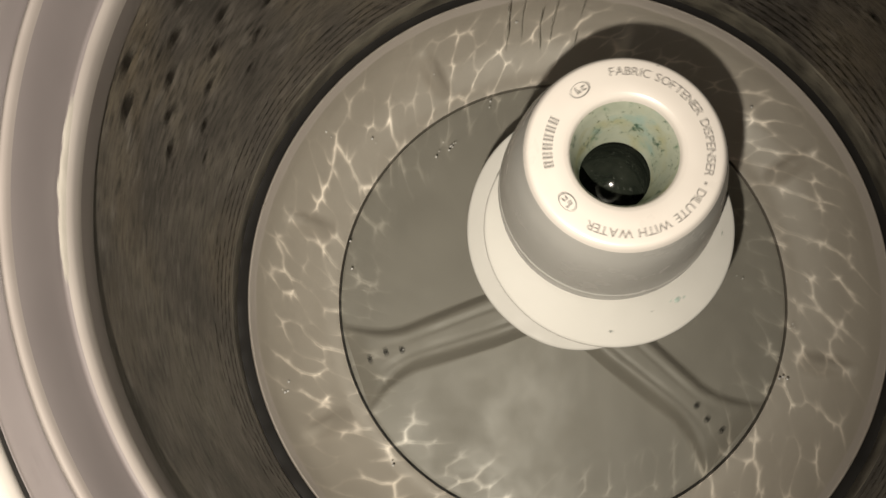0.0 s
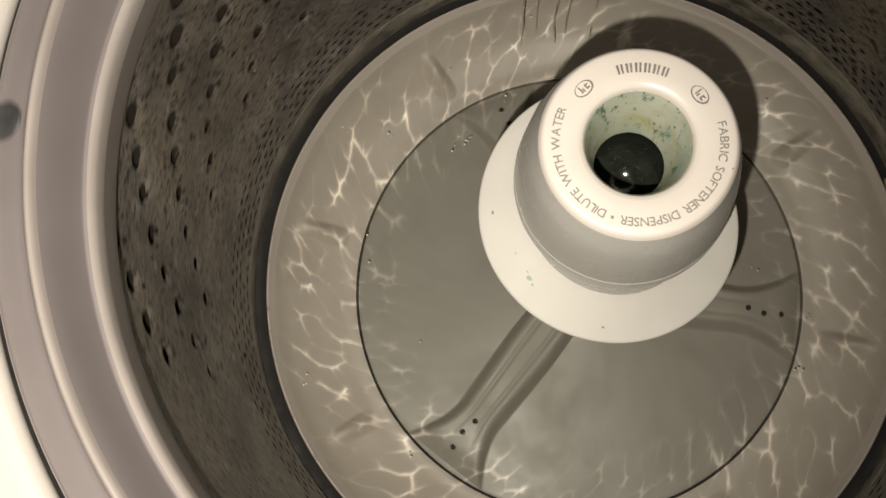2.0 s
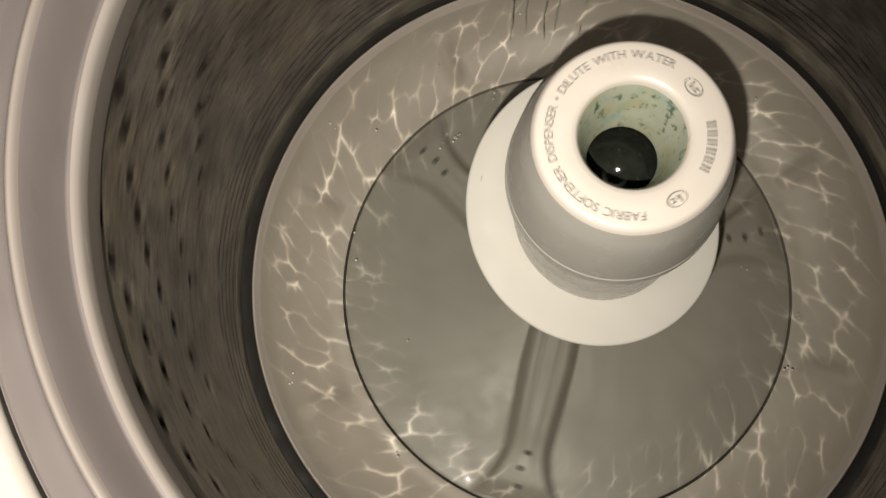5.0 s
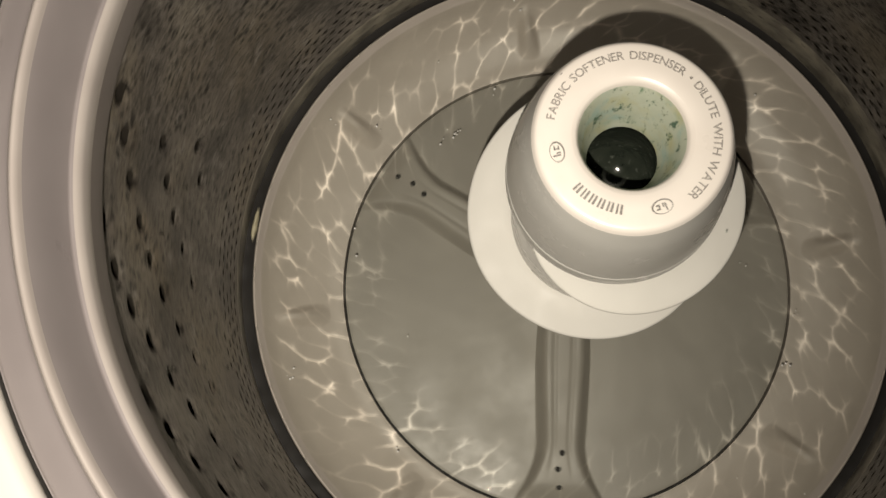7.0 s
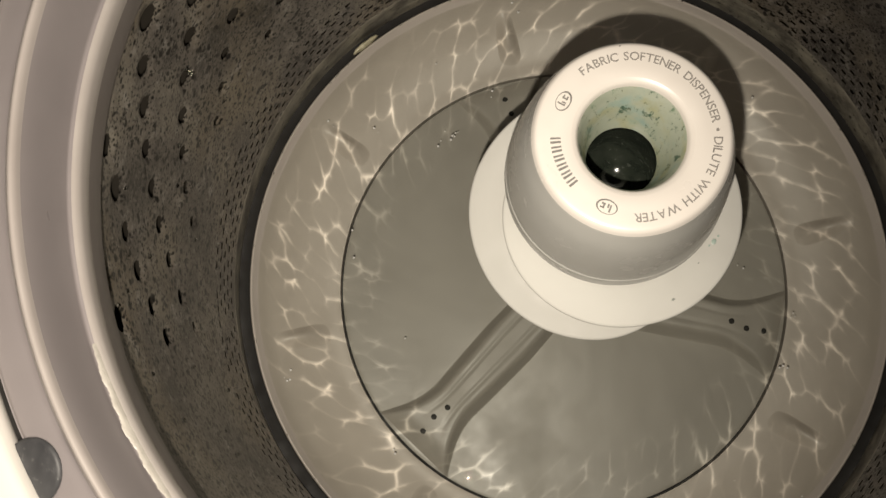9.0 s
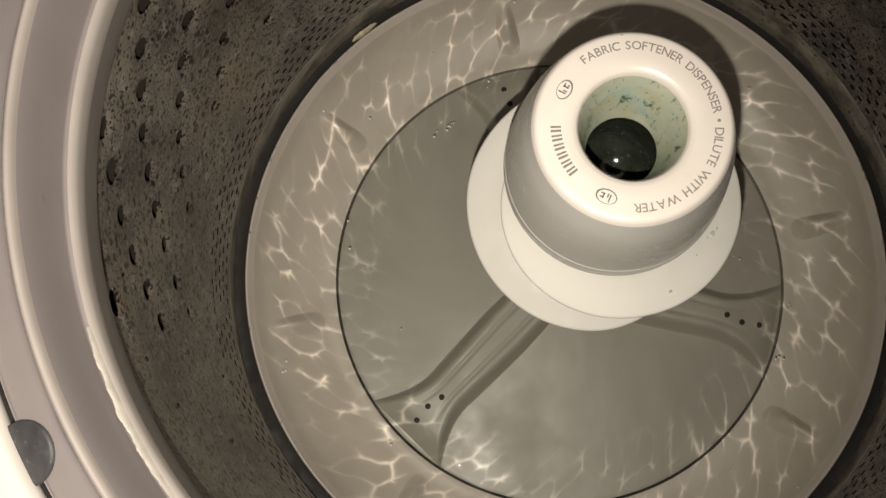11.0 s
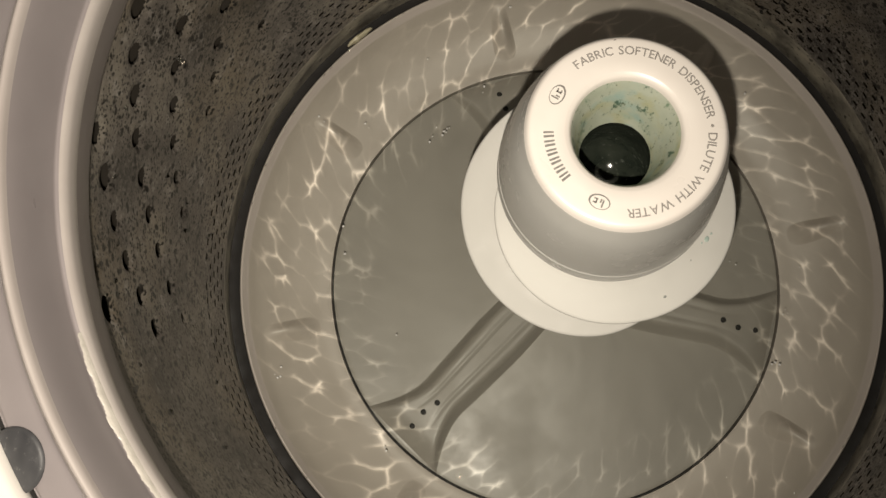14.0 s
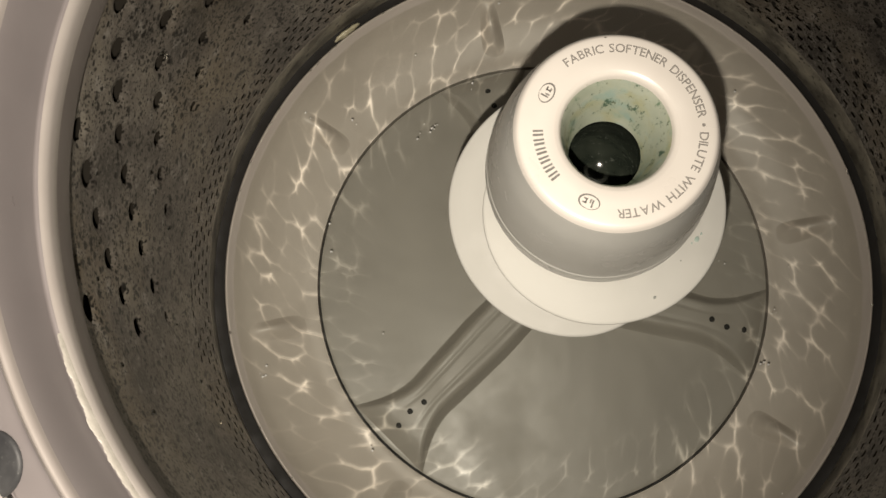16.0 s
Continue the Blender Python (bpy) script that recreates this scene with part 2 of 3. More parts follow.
def polar(r, deg):
    return r * math.cos(radians(deg)), r * math.sin(radians(deg))


# ---- the agitator ----
agitator = tagged(new("agitator"), "white plastic washing machine agitator with softener cup, grey wash plate", "agitator")


def build_agitator():
    cap_prof = ([(0.0155, 0.362), (0.0175, 0.375), (0.0205, 0.392)] + smooth_profile([(0.0222, 0.3975), (0.0232, 0.3996), (0.0252, 0.4008)], 4)
                + smooth_profile([(0.030, 0.4010), (0.0375, 0.4008), (0.0398, 0.4000), (0.0412, 0.3978)], 5))
    skirt = smooth_profile([(0.0412, 0.3978), (0.0421, 0.3945), (0.0452, 0.382), (0.0479, 0.366), (0.0498, 0.350), (0.0502, 0.3455), (0.0499, 0.3442), (0.0505, 0.3430), (0.0507, 0.3390), (0.0507, 0.3340), (0.0500, 0.3318), (0.0462, 0.3312)], 5)
    lathe("cap_skirt", skirt, skirt_dim, agitator, "smooth side of the cap, dimmer light put into its grey-white")
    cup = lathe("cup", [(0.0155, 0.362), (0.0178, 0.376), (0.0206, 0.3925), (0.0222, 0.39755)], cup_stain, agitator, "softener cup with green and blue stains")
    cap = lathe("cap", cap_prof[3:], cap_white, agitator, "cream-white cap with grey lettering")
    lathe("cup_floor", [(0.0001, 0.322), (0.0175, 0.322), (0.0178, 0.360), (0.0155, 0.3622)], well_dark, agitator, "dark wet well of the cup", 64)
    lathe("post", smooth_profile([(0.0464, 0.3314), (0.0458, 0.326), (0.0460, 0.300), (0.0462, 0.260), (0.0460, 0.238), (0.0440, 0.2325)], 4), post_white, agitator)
    lathe("lower_post", smooth_profile([(0.0450, 0.2300), (0.036, 0.205), (0.029, 0.16), (0.026, 0.10), (0.027, 0.04), (0.030, 0.020), (0.036, 0.0125)], 6), plate_grey, agitator)
    # the auger fin winds down round the post, a little more than one turn
    rows = [(-34, 0.0430, 0.3165), (-18, 0.0480, 0.3130), (0, 0.0534, 0.3094), (30, 0.0604, 0.3039), (60, 0.0650, 0.2986), (90, 0.0681, 0.2944),
            (120, 0.0706, 0.2909), (150, 0.0714, 0.2861), (180, 0.0713, 0.2789), (210, 0.0712, 0.2697), (240, 0.0713, 0.2614), (270, 0.0712, 0.2540),
            (300, 0.0711, 0.2474), (330, 0.0705, 0.2427), (360, 0.0686, 0.2400), (390, 0.0676, 0.2383), (420, 0.0672, 0.2372), (450, 0.0664, 0.2364), (480, 0.0620, 0.2358), (500, 0.0520, 0.2355), (512, 0.0440, 0.2355)]
    dense = smooth_profile(rows, 10)
    verts, faces = [], []
    for d, r, z in dense:
        c, s = math.cos(radians(d)), math.sin(radians(d))
        w = max(r - 0.0440, 0.0)
        k = min(1.0, w / 0.012)
        lift = 0.0012 + 0.0052 * float(np.interp(d, (110, 260), (1.0, 0.0)))
        section = [(0.0440, z + (0.0030 + lift) * k), (0.0440 + 0.10 * w, z + (0.0012 + lift * 0.9) * k), (0.0440 + 0.28 * w, z + 0.72 * lift * k), (0.0440 + 0.6 * w, z + 0.4 * lift * k),
                   (r - 0.0016 * k, z + 0.0003), (r - 0.0005 * k, z - 0.0001), (r, z - 0.0008), (r - 0.0004 * k, z - 0.0018), (r - 0.0016 * k, z - 0.0024), (0.0440, z - 0.0034)]
        verts += [(q * c, q * s, h) for q, h in section]
    n = len(section)
    for i in range(len(dense) - 1):
        faces += [(i * n + j, i * n + j + 1, (i + 1) * n + j + 1, (i + 1) * n + j) for j in range(n - 1)]
    mesh_ob("auger_fin", [v for v in verts], [f[::-1] for f in faces], fin_white, agitator, "smooth cream-white fin winding down round the post")
    # wash plate
    lathe("wash_plate", smooth_profile([(0.025, 0.0125), (0.05, 0.0105), (0.10, 0.0092), (0.15, 0.0092), (0.163, 0.0095), (0.1690, 0.0095), (0.1698, 0.008), (0.1698, -0.002)], 5), plate_grey, agitator, "grey plastic wash plate under water", 256)
    for k in range(3):
        build_vane(33.9 + 120.0 * k)
    for o in (cup, cap, *agitator.children):
        if o.name in ("cup", "cap", "cap_skirt", "cup_floor", "post"):
            o.scale = (1.015, 1.015, 0.982)
    return cap


def build_vane(deg):
    """A raised arm, narrow at the post, flaring to the rim, with three drain holes."""
    nr, nw = 60, 33
    verts, faces = [], []
    for i in range(nr + 1):
        r = 0.030 + (0.166 - 0.030) * i / nr
        u = max(0.0, (r - 0.118) / 0.048)
        top = 0.0125 - 0.003 * min(1, max(0, (r - 0.06) / 0.06)) + 0.021 * u ** 1.9
        foot = top + 0.0105 - 0.004 * u
        h = 0.013 * (1 - 0.25 * u)
        if r > 0.150:
            h *= 1 - 0.55 * ((r - 0.150) / 0.016) ** 2
        for j in range(nw + 1):
            v = 2 * j / nw - 1
            w = abs(v) * foot
            if w < top:
                z = h
                gro = math.exp(-((w - top * 0.55) / 0.0012) ** 2) * max(0, 1 - u * 1.5)
                z -= 0.0009 * gro
            else:
                q = (w - top) / (foot - top)
                z = h * (1 - q * q * (3 - 2 * q))
            x, y = r, math.copysign(w, v)
            verts.append((x, y, 0.0086 + z * 1.05))
    for i in range(nr):
        faces += [(i * (nw + 1) + j, (i + 1) * (nw + 1) + j, (i + 1) * (nw + 1) + j + 1, i * (nw + 1) + j + 1) for j in range(nw)]
    vane = mesh_ob("vane", verts, faces, plate_grey, agitator)
    vane.matrix_basis = pose(0, 0, 0, 0, 0, deg)
    for r, y in ((0.1285, 0.0005), (0.1405, -0.0022), (0.1535, -0.001)):
        u = max(0.0, (r - 0.118) / 0.048)
        z = 0.0086 + 1.05 * 0.013 * (1 - 0.25 * u) * (1 if r < 0.15 else 1 - 0.55 * ((r - 0.15) / 0.016) ** 2)
        disc_part("drain_hole", r, y, z - 0.0003, 0.0022, 0.0006, void_black, vane, "small black drain hole", seg=14)


cap = build_agitator()
stain_teal = plastic("teal_stain", (0.30, 0.40, 0.36), (0.42, 0.49, 0.44), 0.4, 300, 0.05)
stain_grey = plastic("grey_stain", (0.24, 0.26, 0.24), (0.34, 0.35, 0.32), 0.4, 300, 0.05)
lint_pale = plastic("wet_lint", (0.42, 0.38, 0.24), (0.70, 0.66, 0.50), 0.16, 220, 1.0, (0.12, 0.10, 0.06))
fin = bpy.data.objects["auger_fin"]


def fin_height(deg):
    """The fin's upper face near its rim."""
    return float(np.interp(deg, (90, 120, 150, 180, 210), (0.2944, 0.2909, 0.2861, 0.2789, 0.2697))) + 0.0022


for r_, d_, q_, grey in ((0.0590, 144.0, 0.0016, False), (0.0622, 108.0, 0.0009, True), (0.0640, 186, 0.0007, True), (0.0572, 130, 0.0005, True), (0.0602, 147.5, 0.0007, False), (0.0575, 141.0, 0.0006, False)):
    x, y = polar(r_, d_)
    disc_part("stain", x, y, fin_height(d_) + 0.0006, q_, 0.0004, stain_grey if grey else stain_teal, fin, "small dull softener stain", Matrix.Rotation(radians(d_), 4, "Z"), 14, 0.7)
for r_, d_, q_ in ((0.0386, 263.5, 0.0007), (0.0383, 196.0, 0.0004), (0.0376, 330.0, 0.0004)):
    x, y = polar(r_, d_)
    disc_part("chip", x, y, 0.4003, q_, 0.0003, ink, cap, "tiny grey chip", None, 12)


# ---- lettering on the cap ----
def glyph(ch, size):
    cu = bpy.data.curves.new("glyph", "FONT")
    cu.body, cu.size, cu.resolution_u, cu.offset = ch, size, 3, size * 0.012
    ob = bpy.data.objects.new("glyph", cu)
    scene.collection.objects.link(ob)
    bpy.context.view_layer.update()
    me = bpy.data.meshes.new_from_object(ob.evaluated_get(bpy.context.evaluated_depsgraph_get()))
    v = [tuple(p.co) for p in me.vertices]
    f = [tuple(p.vertices) for p in me.polygons]
    bpy.data.objects.remove(ob)
    bpy.data.curves.remove(cu)
    bpy.data.meshes.remove(me)
    return v, f


CAP_TOP = 0.40105


def ring_text(name, text, start, end, radius, size, mat, label):
    """Words along the cap's ring, read clockwise with their tops outwards."""
    cache = {c: glyph(c, size) for c in set(text) if c != " "}
    wide = [(max(p[0] for p in cache[c][0]) - min(p[0] for p in cache[c][0])) if c != " " else size * 0.30 for c in text]
    gap = ((start - end) * math.pi / 180 * radius - sum(wide)) / (len(text) - 1)
    verts, faces, s = [], [], 0.0
    for c, w in zip(text, wide):
        if c != " ":
            v, f = cache[c]
            x0, base = min(p[0] for p in v), len(verts)
            for x, y, _ in v:
                a = radians(start) - (s + x - x0) / radius
                r = radius + y - size * 0.35
                verts.append((r * math.cos(a), r * math.sin(a), CAP_TOP))
            faces += [tuple(base + i for i in q) for q in f]
        s += w + gap
    return mesh_ob(name, verts, faces, mat, cap, label, False)


def ring_bar(verts, faces, a0, a1, r0, r1, steps=4):
    base = len(verts)
    for i in range(steps + 1):
        a = radians(a0 + (a1 - a0) * i / steps)
        verts += [(r0 * math.cos(a), r0 * math.sin(a), CAP_TOP), (r1 * math.cos(a), r1 * math.sin(a), CAP_TOP)]
    faces += [(base + 2 * i, base + 2 * i + 1, base + 2 * i + 3, base + 2 * i + 2) for i in range(steps)]


def build_lettering():
    ring_text("lettering", "FABRIC SOFTENER DISPENSER \u2022 DILUTE WITH WATER", 294.5, 76.0, 0.0342, 0.0052, ink, "grey printed words round the cap")
    step = 41.0 / 6
    for k in range(6):
        verts, faces = [], []
        a = 27.5 - k * step
        for f0, f1 in ((0.08, 0.34), (0.54, 0.76)):
            ring_bar(verts, faces, a - step * f0, a - step * f1, 0.0294, 0.0336)
        mesh_ob("mark_bar", verts, faces, ink_dark, cap, "dark grey printed bar", False)
    for deg in (56.0, -41.0):
        verts, faces = [], []
        n = 40
        for i in range(n):
            t = 2 * math.pi * i / n
            wob = 0.12 * math.sin(t * 1.0 + 0.6)
            for k in (0.86 + wob * 0.5, 1.0):
                verts.append((0.0031 * k * math.sin(t), 0.0045 * k * math.cos(t), 0))
        faces = [(2 * i, 2 * i + 1, (2 * i + 3) % (2 * n), (2 * i + 2) % (2 * n)) for i in range(n)]
        for x, y, hx, hy in ((0.0003, 0.0012, 0.0013, 0.00028), (-0.0004, 0.0004, 0.0007, 0.00026), (0.0001, -0.0010, 0.0008, 0.00026), (0.0006, -0.0014, 0.00026, 0.0007), (-0.0007, -0.0013, 0.00026, 0.0007)):
            b = len(verts)
            x, y, hx, hy = x * 1.25, y * 1.25, hx * 1.25, hy * 1.25
            verts += [(x - hx, y - hy, 0), (x + hx, y - hy, 0), (x + hx, y + hy, 0), (x - hx, y + hy, 0)]
            faces.append((b, b + 1, b + 2, b + 3))
        badge = mesh_ob("badge", verts, faces, ink_dark, cap, "oval grey printed badge", False)
        x, y = polar(0.0316, deg)
        badge.matrix_basis = pose(x, y, CAP_TOP, 0, 0, deg)


build_lettering()

# ---- the basket ----
basket = tagged(new("basket"), "speckled grey enamel wash basket with perforated wall", "wash basket")


def wall_radius(z):
    u = min(1, max(0, (z - 0.083) / 0.285))
    return 0.2377 + 0.0175 * math.sin(u * 1.5)


def build_wall():
    na, nz = 2400, 264
    z0, z1 = 0.083, 0.366
    per = 23
    rng = random.Random(3)
    a = np.arange(na) * 2 * np.pi / na
    z = np.linspace(z0, z1, nz + 1)
    A, Z = np.meshgrid(a, z, indexing="ij")
    R = np.vectorize(wall_radius)(Z)
    keep = np.ones((na, nz), bool)
    ac, zc = a + np.pi / na, (z[1:] + z[:-1]) / 2
    dent = np.zeros_like(A)
    # panels of round drain holes in slanting rows, with plain strips between; they shrink towards the foot
    for row in range(12):
        zr = 0.350 - 0.0165 * row
        size = 1.12 - 0.052 * row
        for k in range(per):
            am = (k + 0.268 * row) * 2 * np.pi / per + rng.uniform(-0.006, 0.006)
            zm = zr + rng.uniform(-0.0015, 0.0015)
            if (math.degrees(am) - 292) % 120 > 70:
                continue
            big = size * rng.uniform(0.85, 1.1)
            near = np.abs((a - am + np.pi) % (2 * np.pi) - np.pi) < 0.09
            da = (A[near] - am + np.pi) % (2 * np.pi) - np.pi
            q = (da * 0.25 / (0.0090 * big)) ** 2 + ((Z[near] - zm) / (0.0088 * big)) ** 2
            dent[near] = np.maximum(dent[near], np.exp(-q ** 1.6))
            near = np.abs((ac - am + np.pi) % (2 * np.pi) - np.pi) < 0.06
            dk = (ac[near] - am + np.pi) % (2 * np.pi) - np.pi
            hole = (dk[:, None] * 0.25 / (0.0074 * big)) ** 2 + ((zc[None, :] - zm) / (0.0056 * big)) ** 2
            keep[near] &= hole > 1
    # close rows of narrow slots round the foot
    for row in range(5):
        zr, off = 0.0895 + 0.0075 * row, 0.5 * (row % 2)
        for k in range(150):
            am = (k + off) * 2 * np.pi / 150 + rng.uniform(-0.003, 0.003)
            if rng.random() < 0.06 * row:
                continue
            sel = np.abs((ac - am + np.pi) % (2 * np.pi) - np.pi) < 0.014
            dk = (ac[sel] - am + np.pi) % (2 * np.pi) - np.pi
            hole = (dk[:, None] * 0.25 / 0.0026) ** 2 + ((zc[None, :] - zr) / 0.0011) ** 2
            keep[sel] &= hole > 1
    R = R + 0.0024 * dent
    X, Y = R * np.cos(A), R * np.sin(A)
    verts = np.stack([X, Y, Z], -1).reshape(-1, 3)
    i, j = np.nonzero(keep)
    n = nz + 1
    i2 = (i + 1) % na
    faces = np.stack([i * n + j, i * n + j + 1, i2 * n + j + 1, i2 * n + j], 1)
    return mesh_ob("wall", verts.tolist(), faces.tolist(), enamel, basket, "speckled grey enamel wall with panels of round holes")


DISH = [(0.1722, -0.002), (0.1722, 0.0080), (0.1730, 0.0095), (0.185, 0.012), (0.205, 0.0205), (0.2205, 0.034), (0.2277, 0.046), (0.2303, 0.0525), (0.2313, 0.0548), (0.2325, 0.0545), (0.2332, 0.0520), (0.2332, 0.044)]


def build_basket():
    build_wall()
    lathe("base_rim", smooth_profile([(0.2426, 0.0420), (0.2421, 0.0480), (0.2406, 0.0600), (0.2390, 0.0725), (0.2379, 0.0800), (0.2378, 0.0833)], 4), rim_enamel, basket, "stained enamel rim at the foot of the wall", 256)
    lathe("groove", [(0.2328, 0.0505), (0.2334, 0.0475), (0.2350, 0.0465), (0.2424, 0.0475)], void_black, basket, "near-black groove floor at the foot of the wall", 192)
    lathe("base_ring", smooth_profile(DISH, 6), base_grey, basket, "grey plastic dished ring round the wash plate", 288)
    lathe("gap", [(0.1685, -0.001), (0.1735, -0.001)], void_black, basket, "dark gap round the wash plate", 128)
    # balance ring
    lathe("balance_ring", smooth_profile([(0.2520, 0.366), (0.2400, 0.3655), (0.2345, 0.3675), (0.2326, 0.3725), (0.2322, 0.3790)], 4) +
          smooth_profile([(0.2328, 0.3845), (0.2346, 0.3868), (0.2362, 0.3872)], 3) +
          smooth_profile([(0.2368, 0.3880), (0.2385, 0.3960), (0.2412, 0.4110), (0.2430, 0.4185), (0.2446, 0.4222), (0.2462, 0.4226), (0.2478, 0.4205), (0.2500, 0.4185), (0.2550, 0.4172), (0.2622, 0.4150), (0.2646, 0.4132), (0.2655, 0.4095), (0.2655, 0.378)], 5),
          ring_grey, basket, "grey plastic balance ring with raised ridges", 288)
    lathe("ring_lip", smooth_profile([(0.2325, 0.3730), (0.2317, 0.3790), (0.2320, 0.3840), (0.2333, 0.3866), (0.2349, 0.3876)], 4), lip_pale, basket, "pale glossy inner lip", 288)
    lathe("ring_bead", smooth_profile([(0.2432, 0.4192), (0.2439, 0.4218), (0.2450, 0.4234), (0.2464, 0.4235), (0.2478, 0.4216), (0.2484, 0.4200)], 4), bead_lit, basket, "raised bead round the ring, caught light put into its pale colour", 288)
    lathe("ring_skirt", [(0.2324, 0.3735), (0.2321, 0.3690), (0.2318, 0.3610), (0.2322, 0.3596), (0.2345, 0.3590), (0.2500, 0.3600)], skirt_shade, basket, "underside of the ring, shade put into its darker grey", 192)
    for r_, d_, size, mat, lab in ((0.2655, 17.5, 0.0128, plug_dark, "dark round plug in the ring"), (0.2592, 144.2, 0.0046, plug_white, "small white round plug"),
                                   (0.2590, 100.2, 0.0085, plug_dark, "dark round plug in the ring"), (0.2590, 258.0, 0.0085, plug_dark, "dark round plug in the ring")):
        x, y = polar(r_ * 1.0125, d_)
        disc_part("plug", x, y, 0.4150 * 0.9865, size, 0.0016, mat, basket, lab, Matrix.Rotation(radians(d_), 4, "Z") @ Matrix.Rotation(radians(18), 4, "Y"), 32)
    for o in basket.children:
        if o.name in ("balance_ring", "ring_lip", "ring_bead", "ring_skirt"):
            o.scale = (1.0125, 1.0125, 0.9865)
    residue(8.0, 27.0)
    for k in range(8):
        bump_on_ring(-1.0 + 45 * k)


def residue(a0, a1):
    """A ragged pale crust of dried soap along the ring's inner lip."""
    rng = random.Random(21)
    n, verts, faces = 90, [], []
    for i in range(n + 1):
        t = i / n
        a = radians(a0 + (a1 - a0) * t)
        swell = math.sin(math.pi * t) ** 0.5
        outer = 0.2384 + 0.0009 * swell * (0.7 + 1.1 * noise.noise((t * 9, 2.0, 0.0))) + rng.uniform(-0.0002, 0.0002)
        inner = 0.2374 - 0.0008 * swell
        for k in range(4):
            r = inner + (outer - inner) * k / 3
            verts.append((r * math.cos(a), r * math.sin(a), 0.3826 + (r - 0.2374) * 1.1 + (0.0007 if k in (1, 2) else 0.0) * swell))
    for i in range(n):
        faces += [(i * 4 + k, i * 4 + k + 1, i * 4 + k + 5, i * 4 + k + 4) for k in range(3)]
    return mesh_ob("residue", verts, [f[::-1] for f in faces], residue_pale, basket, "ragged pale dried soap crust on the lip")


def bump_on_ring(deg):
    """A low rounded ridge that follows the slope of the dished ring."""
    dense = [p for p in smooth_profile(DISH, 6) if p[0] > 0.1729 and p[1] < 0.0540][3:]
    rs, zs = [p[0] for p in dense], [p[1] for p in dense]
    nu, nv = 30, 24
    verts, faces = [], []
    for i in range(nu + 1):
        for j in range(nv + 1):
            u, v = 2 * i / nu - 1, 2 * j / nv - 1
            r = 0.2020 + 0.0230 * u
            side = 0.0098 * v * (1.0 - 0.25 * u)
            h = math.cos(u * math.pi / 2) ** 2 * math.cos(v * math.pi / 2) ** 2
            x = math.sqrt(r * r - side * side)
            verts.append((x, side, float(np.interp(r, rs, zs)) + 0.0105 * h - 0.0006))
    for i in range(nu):
        faces += [(i * (nv + 1) + j, (i + 1) * (nv + 1) + j, (i + 1) * (nv + 1) + j + 1, i * (nv + 1) + j + 1) for j in range(nv)]
    ob = mesh_ob("ridge", verts, faces, base_grey, basket)
    ob.matrix_basis = pose(0, 0, 0, 0, 0, deg)


build_basket()

# ---- water ----
water = tagged(new("water"), "shallow clear rippled water over the wash plate", "water", kind="structure")


def build_water():
    rng = random.Random(4)
    na, nr = 900, 150
    r0, r1 = 0.027, 0.2281
    waves = []
    for k in range(64):
        d, lam = rng.uniform(0, 2 * math.pi), rng.uniform(0.020, 0.052)
        waves.append((math.cos(d) * 2 * math.pi / lam, math.sin(d) * 2 * math.pi / lam, rng.uniform(0, 6.28), lam))
    a = np.arange(na) * 2 * np.pi / na
    r = np.linspace(r0, r1, nr + 1)
    A, R = np.meshgrid(a, r, indexing="ij")
    X, Y = R * np.cos(A), R * np.sin(A)
    Z = np.zeros_like(X)
    for kx, ky, ph, lam in waves:
        Z += lam ** 1.6 * np.sin(kx * X + ky * Y + ph)
    Z *= 0.00022 / Z.std()
    Z *= np.clip((R - 0.10) / 0.07, 0.08, 1.0)
    verts = np.stack([X, Y, Z + WATER_Z], -1).reshape(-1, 3)
    n = nr + 1
    i, j = np.meshgrid(np.arange(na), np.arange(nr), indexing="ij")
    i, j = i.ravel(), j.ravel()
    i2 = (i + 1) % na
    faces = np.stack([i * n + j, i * n + j + 1, i2 * n + j + 1, i2 * n + j], 1)
    faces = faces[:, ::-1]
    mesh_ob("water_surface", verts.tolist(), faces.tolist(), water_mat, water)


build_water()

# ---- the inlet water that falls at the back ----
stream = tagged(new("water_stream"), "thin falling strands of clear inlet water", "water stream")


def clear_water():
    m, n, l, b = material("falling_water", 0.04, ior=1.333)
    b.inputs["Transmission Weight"].default_value = 1.0
    b.inputs["Base Color"].default_value = (0.95, 0.97, 0.95, 1)
    return m


falling = clear_water()


def strand(x, y, rad, seed):
    rng = random.Random(seed)
    n, seg = 46, 10
    verts, faces = [], []
    for i in range(n + 1):
        z = WATER_Z - 0.004 + 0.40 * i / n
        q = rad * max(0.05, 0.45 + 1.5 * noise.noise((seed * 3.1, z * 30, 0.0)))
        ox, oy = 0.008 * noise.noise((seed, z * 11, 4)), 0.008 * noise.noise((seed, z * 11, 9))
        for k in range(seg):
            t = 2 * math.pi * k / seg
            verts.append((x + ox + q * math.cos(t), y + oy + q * math.sin(t), z))
    for i in range(n):
        faces += [(i * seg + k, i * seg + (k + 1) % seg, (i + 1) * seg + (k + 1) % seg, (i + 1) * seg + k) for k in range(seg)]
    faces += [tuple(range(seg - 1, -1, -1)), tuple(n * seg + k for k in range(seg))]
    return mesh_ob("strand", verts, faces, falling, stream)


for k, (x, y) in enumerate(((-0.040, 0.186), (-0.030, 0.192), (-0.017, 0.188), (-0.006, 0.195), (0.012, 0.190))):
    strand(x, y, (0.0007, 0.0005, 0.0008, 0.0005, 0.0005)[k], k + 1)

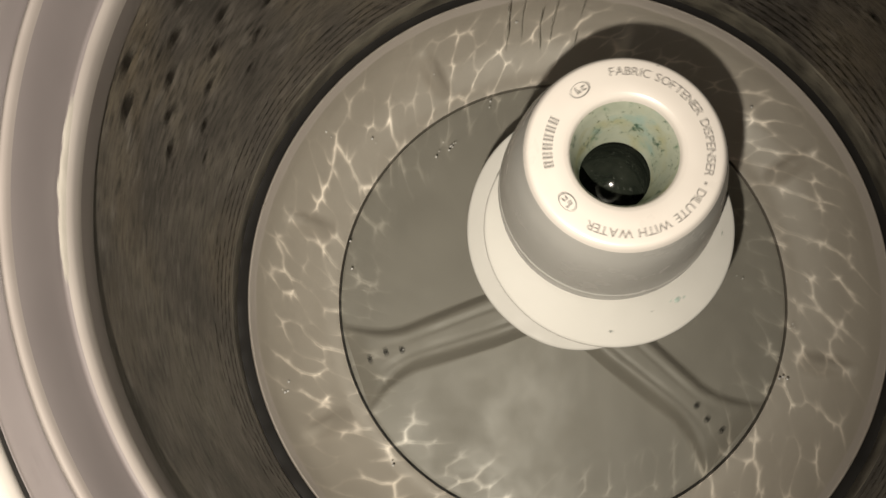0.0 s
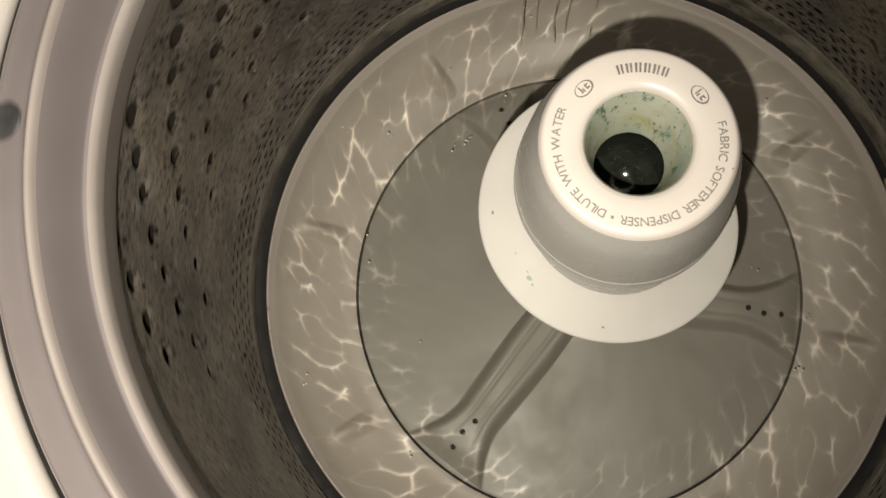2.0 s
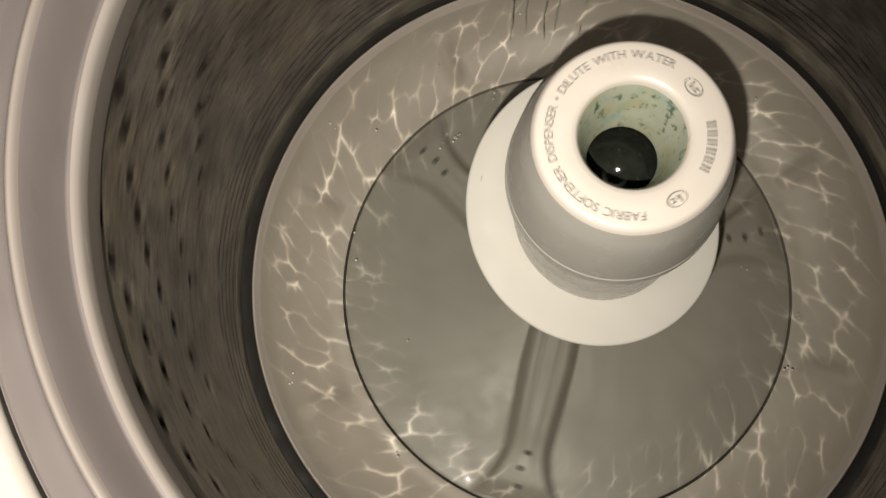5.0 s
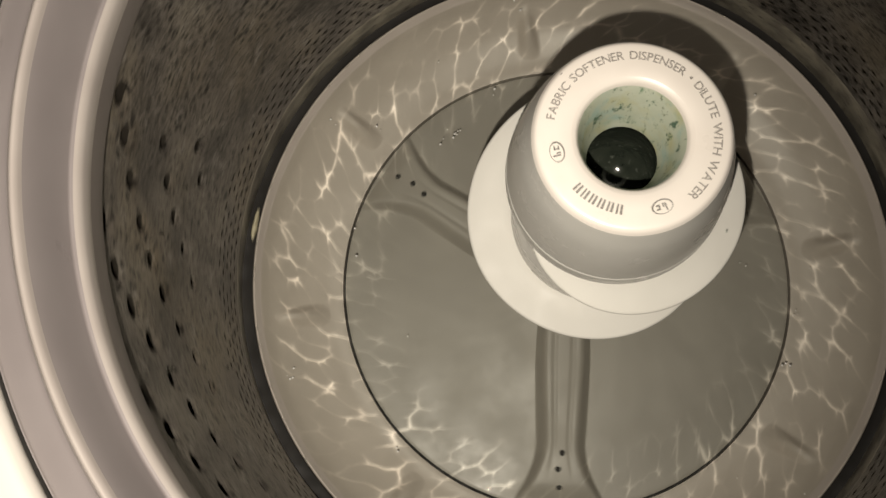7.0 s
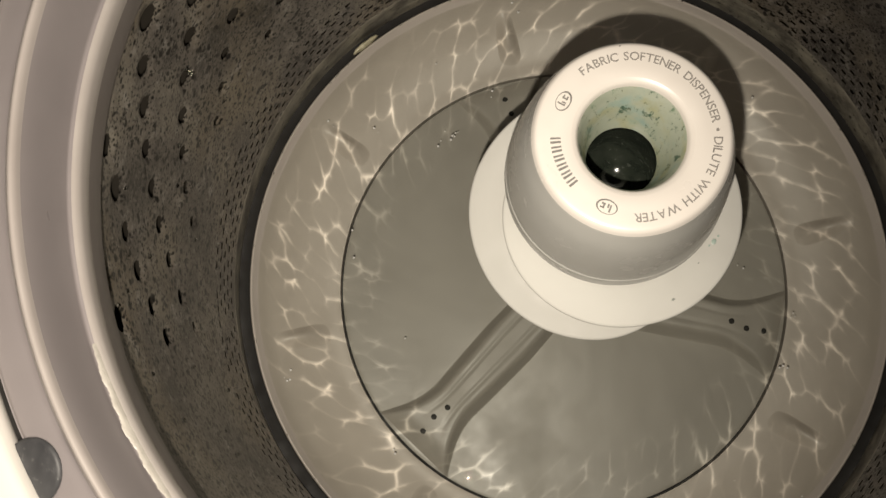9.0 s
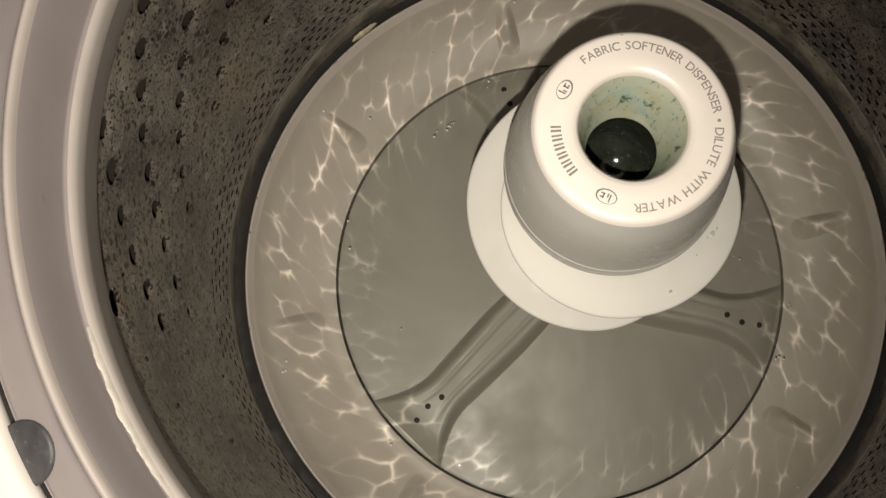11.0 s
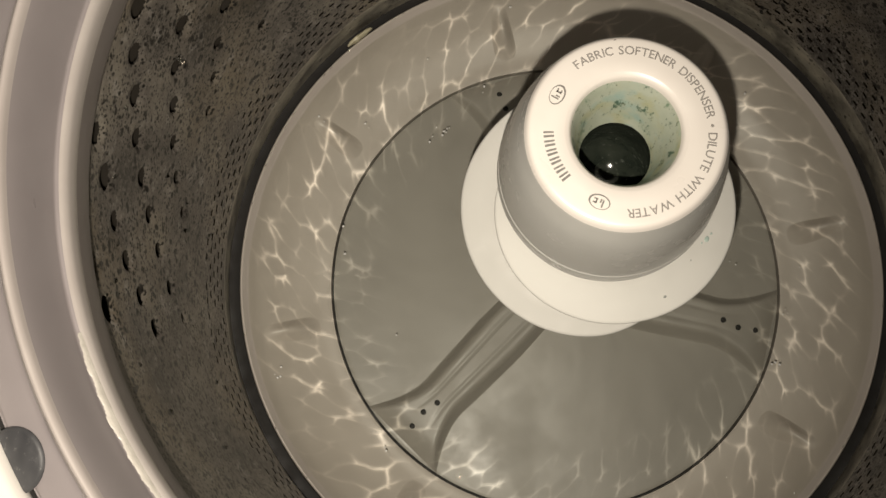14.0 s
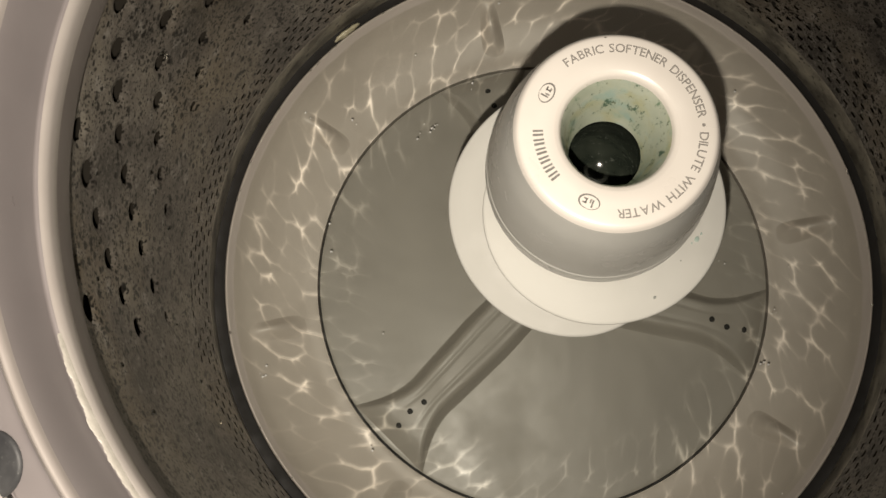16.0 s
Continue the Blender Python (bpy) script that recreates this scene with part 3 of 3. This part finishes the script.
# ---- droplets on the wall, white beads for glints on the water ----
def beads(name, places, mat, label, category):
    base = bmesh.new()
    bmesh.ops.create_icosphere(base, subdivisions=2, radius=1.0)
    bv = [tuple(v.co) for v in base.verts]
    bf = [tuple(v.index for v in f.verts) for f in base.faces]
    base.free()
    verts, faces = [], []
    for x, y, z, q in places:
        o = len(verts)
        verts += [(x + q * a, y + q * b, z + q * c) for a, b, c in bv]
        faces += [tuple(o + i for i in f) for f in bf]
    return tagged(mesh_ob(name, verts, faces, mat), label, category, kind="stuff")


def build_beads():
    rng = random.Random(11)
    wall = []
    for k in range(420):
        d, z = rng.uniform(0, 2 * math.pi), rng.uniform(0.09, 0.36)
        rr = wall_radius(z) - 0.0002
        wall.append((rr * math.cos(d), rr * math.sin(d), z, rng.choice((0.0006, 0.0008, 0.001, 0.0015))))
    for k in range(60):
        d = rng.uniform(0, 2 * math.pi)
        wall.append((0.2316 * math.cos(d), 0.2316 * math.sin(d), 0.0552, rng.uniform(0.0005, 0.0011)))
    # white beads added in place of torch glints on the ripples
    top = []
    for k in range(52):
        d, q = rng.uniform(0, 2 * math.pi), math.sqrt(rng.uniform(0.08 ** 2, 0.226 ** 2))
        if rng.random() < 0.5 and top:
            x, y = top[-1][0] + rng.gauss(0, 0.004), top[-1][1] + rng.gauss(0, 0.004)
        else:
            x, y = q * math.cos(d), q * math.sin(d)
        if 0.115 < math.hypot(x, y) < 0.225:
            q = rng.choice((0.0004, 0.0005, 0.0006, 0.0009))
            top.append((x, y, WATER_Z + 0.6 * q, q))
    return beads("droplets", wall, falling, "clear water droplets on the enamel wall", "droplets"), beads("bubbles", top, glint_white, "small white beads standing in for glints on the water", "bubbles")


def build_lint():
    """A small wet scrap caught at the foot of the wall."""
    bm = bmesh.new()
    bmesh.ops.create_icosphere(bm, subdivisions=3, radius=1.0)
    for v in bm.verts:
        k = 1 + 0.45 * noise.noise(v.co * 2.3) + 0.2 * noise.noise(v.co * 6.0)
        r, a = 0.2362 + v.co.x * 0.0017 * k, radians(297.0) + v.co.y * 0.012 * (0.8 + 0.2 * k) / 0.2362
        v.co = Vector((r * math.cos(a), r * math.sin(a), 0.0520 + v.co.z * 0.0036 * k))
    me = bpy.data.meshes.new("lint")
    bm.to_mesh(me)
    bm.free()
    me.polygons.foreach_set("use_smooth", [True] * len(me.polygons))
    me.materials.append(lint_pale)
    return tagged(new("lint", me), "small wet pale yellow lint scrap at the wall's foot", "lint")


lint = build_lint()
droplets, bubbles = build_beads()

# ---- the machine round the basket, and the room ----
washer_top = tagged(new("washer_top"), "white enamel washing machine top round the opening", "washing machine")


def build_panel():
    """The top with its round opening, meeting a square cabinet with rounded edges."""
    prof = smooth_profile([(0.2735, 0.404), (0.2692, 0.408), (0.2678, 0.4125), (0.2686, 0.4180), (0.273, 0.4220), (0.290, 0.4230)], 4)
    square = [(0.325, 0.4240), (0.338, 0.4230), (0.3435, 0.4185), (0.345, 0.411), (0.345, -0.455)]
    seg = 192
    n = len(prof) + len(square)
    verts, faces = [], []
    for i in range(seg):
        t = 2 * math.pi * i / seg
        c, q = math.cos(t), math.sin(t)
        verts += [(a * c, a * q, z) for a, z in prof]
        k = 1 / max(abs(c) ** 12 + abs(q) ** 12, 1e-9) ** (1 / 12)
        verts += [(a * c * k, a * q * k, z) for a, z in square]
    for i in range(seg):
        faces += [(i * n + j, ((i + 1) % seg) * n + j, ((i + 1) % seg) * n + j + 1, i * n + j + 1) for j in range(n - 1)]
    return mesh_ob("cabinet", verts, faces, enamel_white, washer_top)


build_panel()
# added black liner that stands in for the shade in the gap
lathe("gasket", [(0.2725, 0.34), (0.2680, 0.345), (0.2676, 0.408), (0.2700, 0.4095)], void_black, washer_top, "black liner added to darken the gap", 192)
washer_top.scale = (1.012, 1.012, 0.9865)
lathe("outer_tub", [(0.0001, -0.05), (0.2665, -0.05), (0.2672, 0.375)], tub_dark, washer_top, "dark plastic outer tub behind the basket")


def room_shell():
    bm = bmesh.new()
    bmesh.ops.create_cube(bm, size=1.0)
    for v in bm.verts:
        v.co = Vector((v.co.x * 3.0, v.co.y * 3.0, -0.45 + (v.co.z + 0.5) * 2.5))
    bmesh.ops.reverse_faces(bm, faces=bm.faces)
    me = bpy.data.meshes.new("wall_room")
    bm.to_mesh(me)
    bm.free()
    me.materials.append(room_paint)
    return tagged(new("wall_room", me), "plain dim painted laundry room walls", "wall", kind="structure")


room_shell()


def motions():
    rows = [(t, pose(0, 0, 0, 0, 0, d)) for t, d in SPIN]
    for ob in (agitator, basket, droplets, lint):
        walk(ob, rows)
    # the inlet shuts and the last water falls
    walk(stream, [(0, pose(0, 0, 0)), (5.6, pose(0, 0, 0)), (6.1, pose(0, 0, -0.16)), (6.7, pose(0, 0, -0.46)), (16, pose(0, 0, -0.46))])


motions()
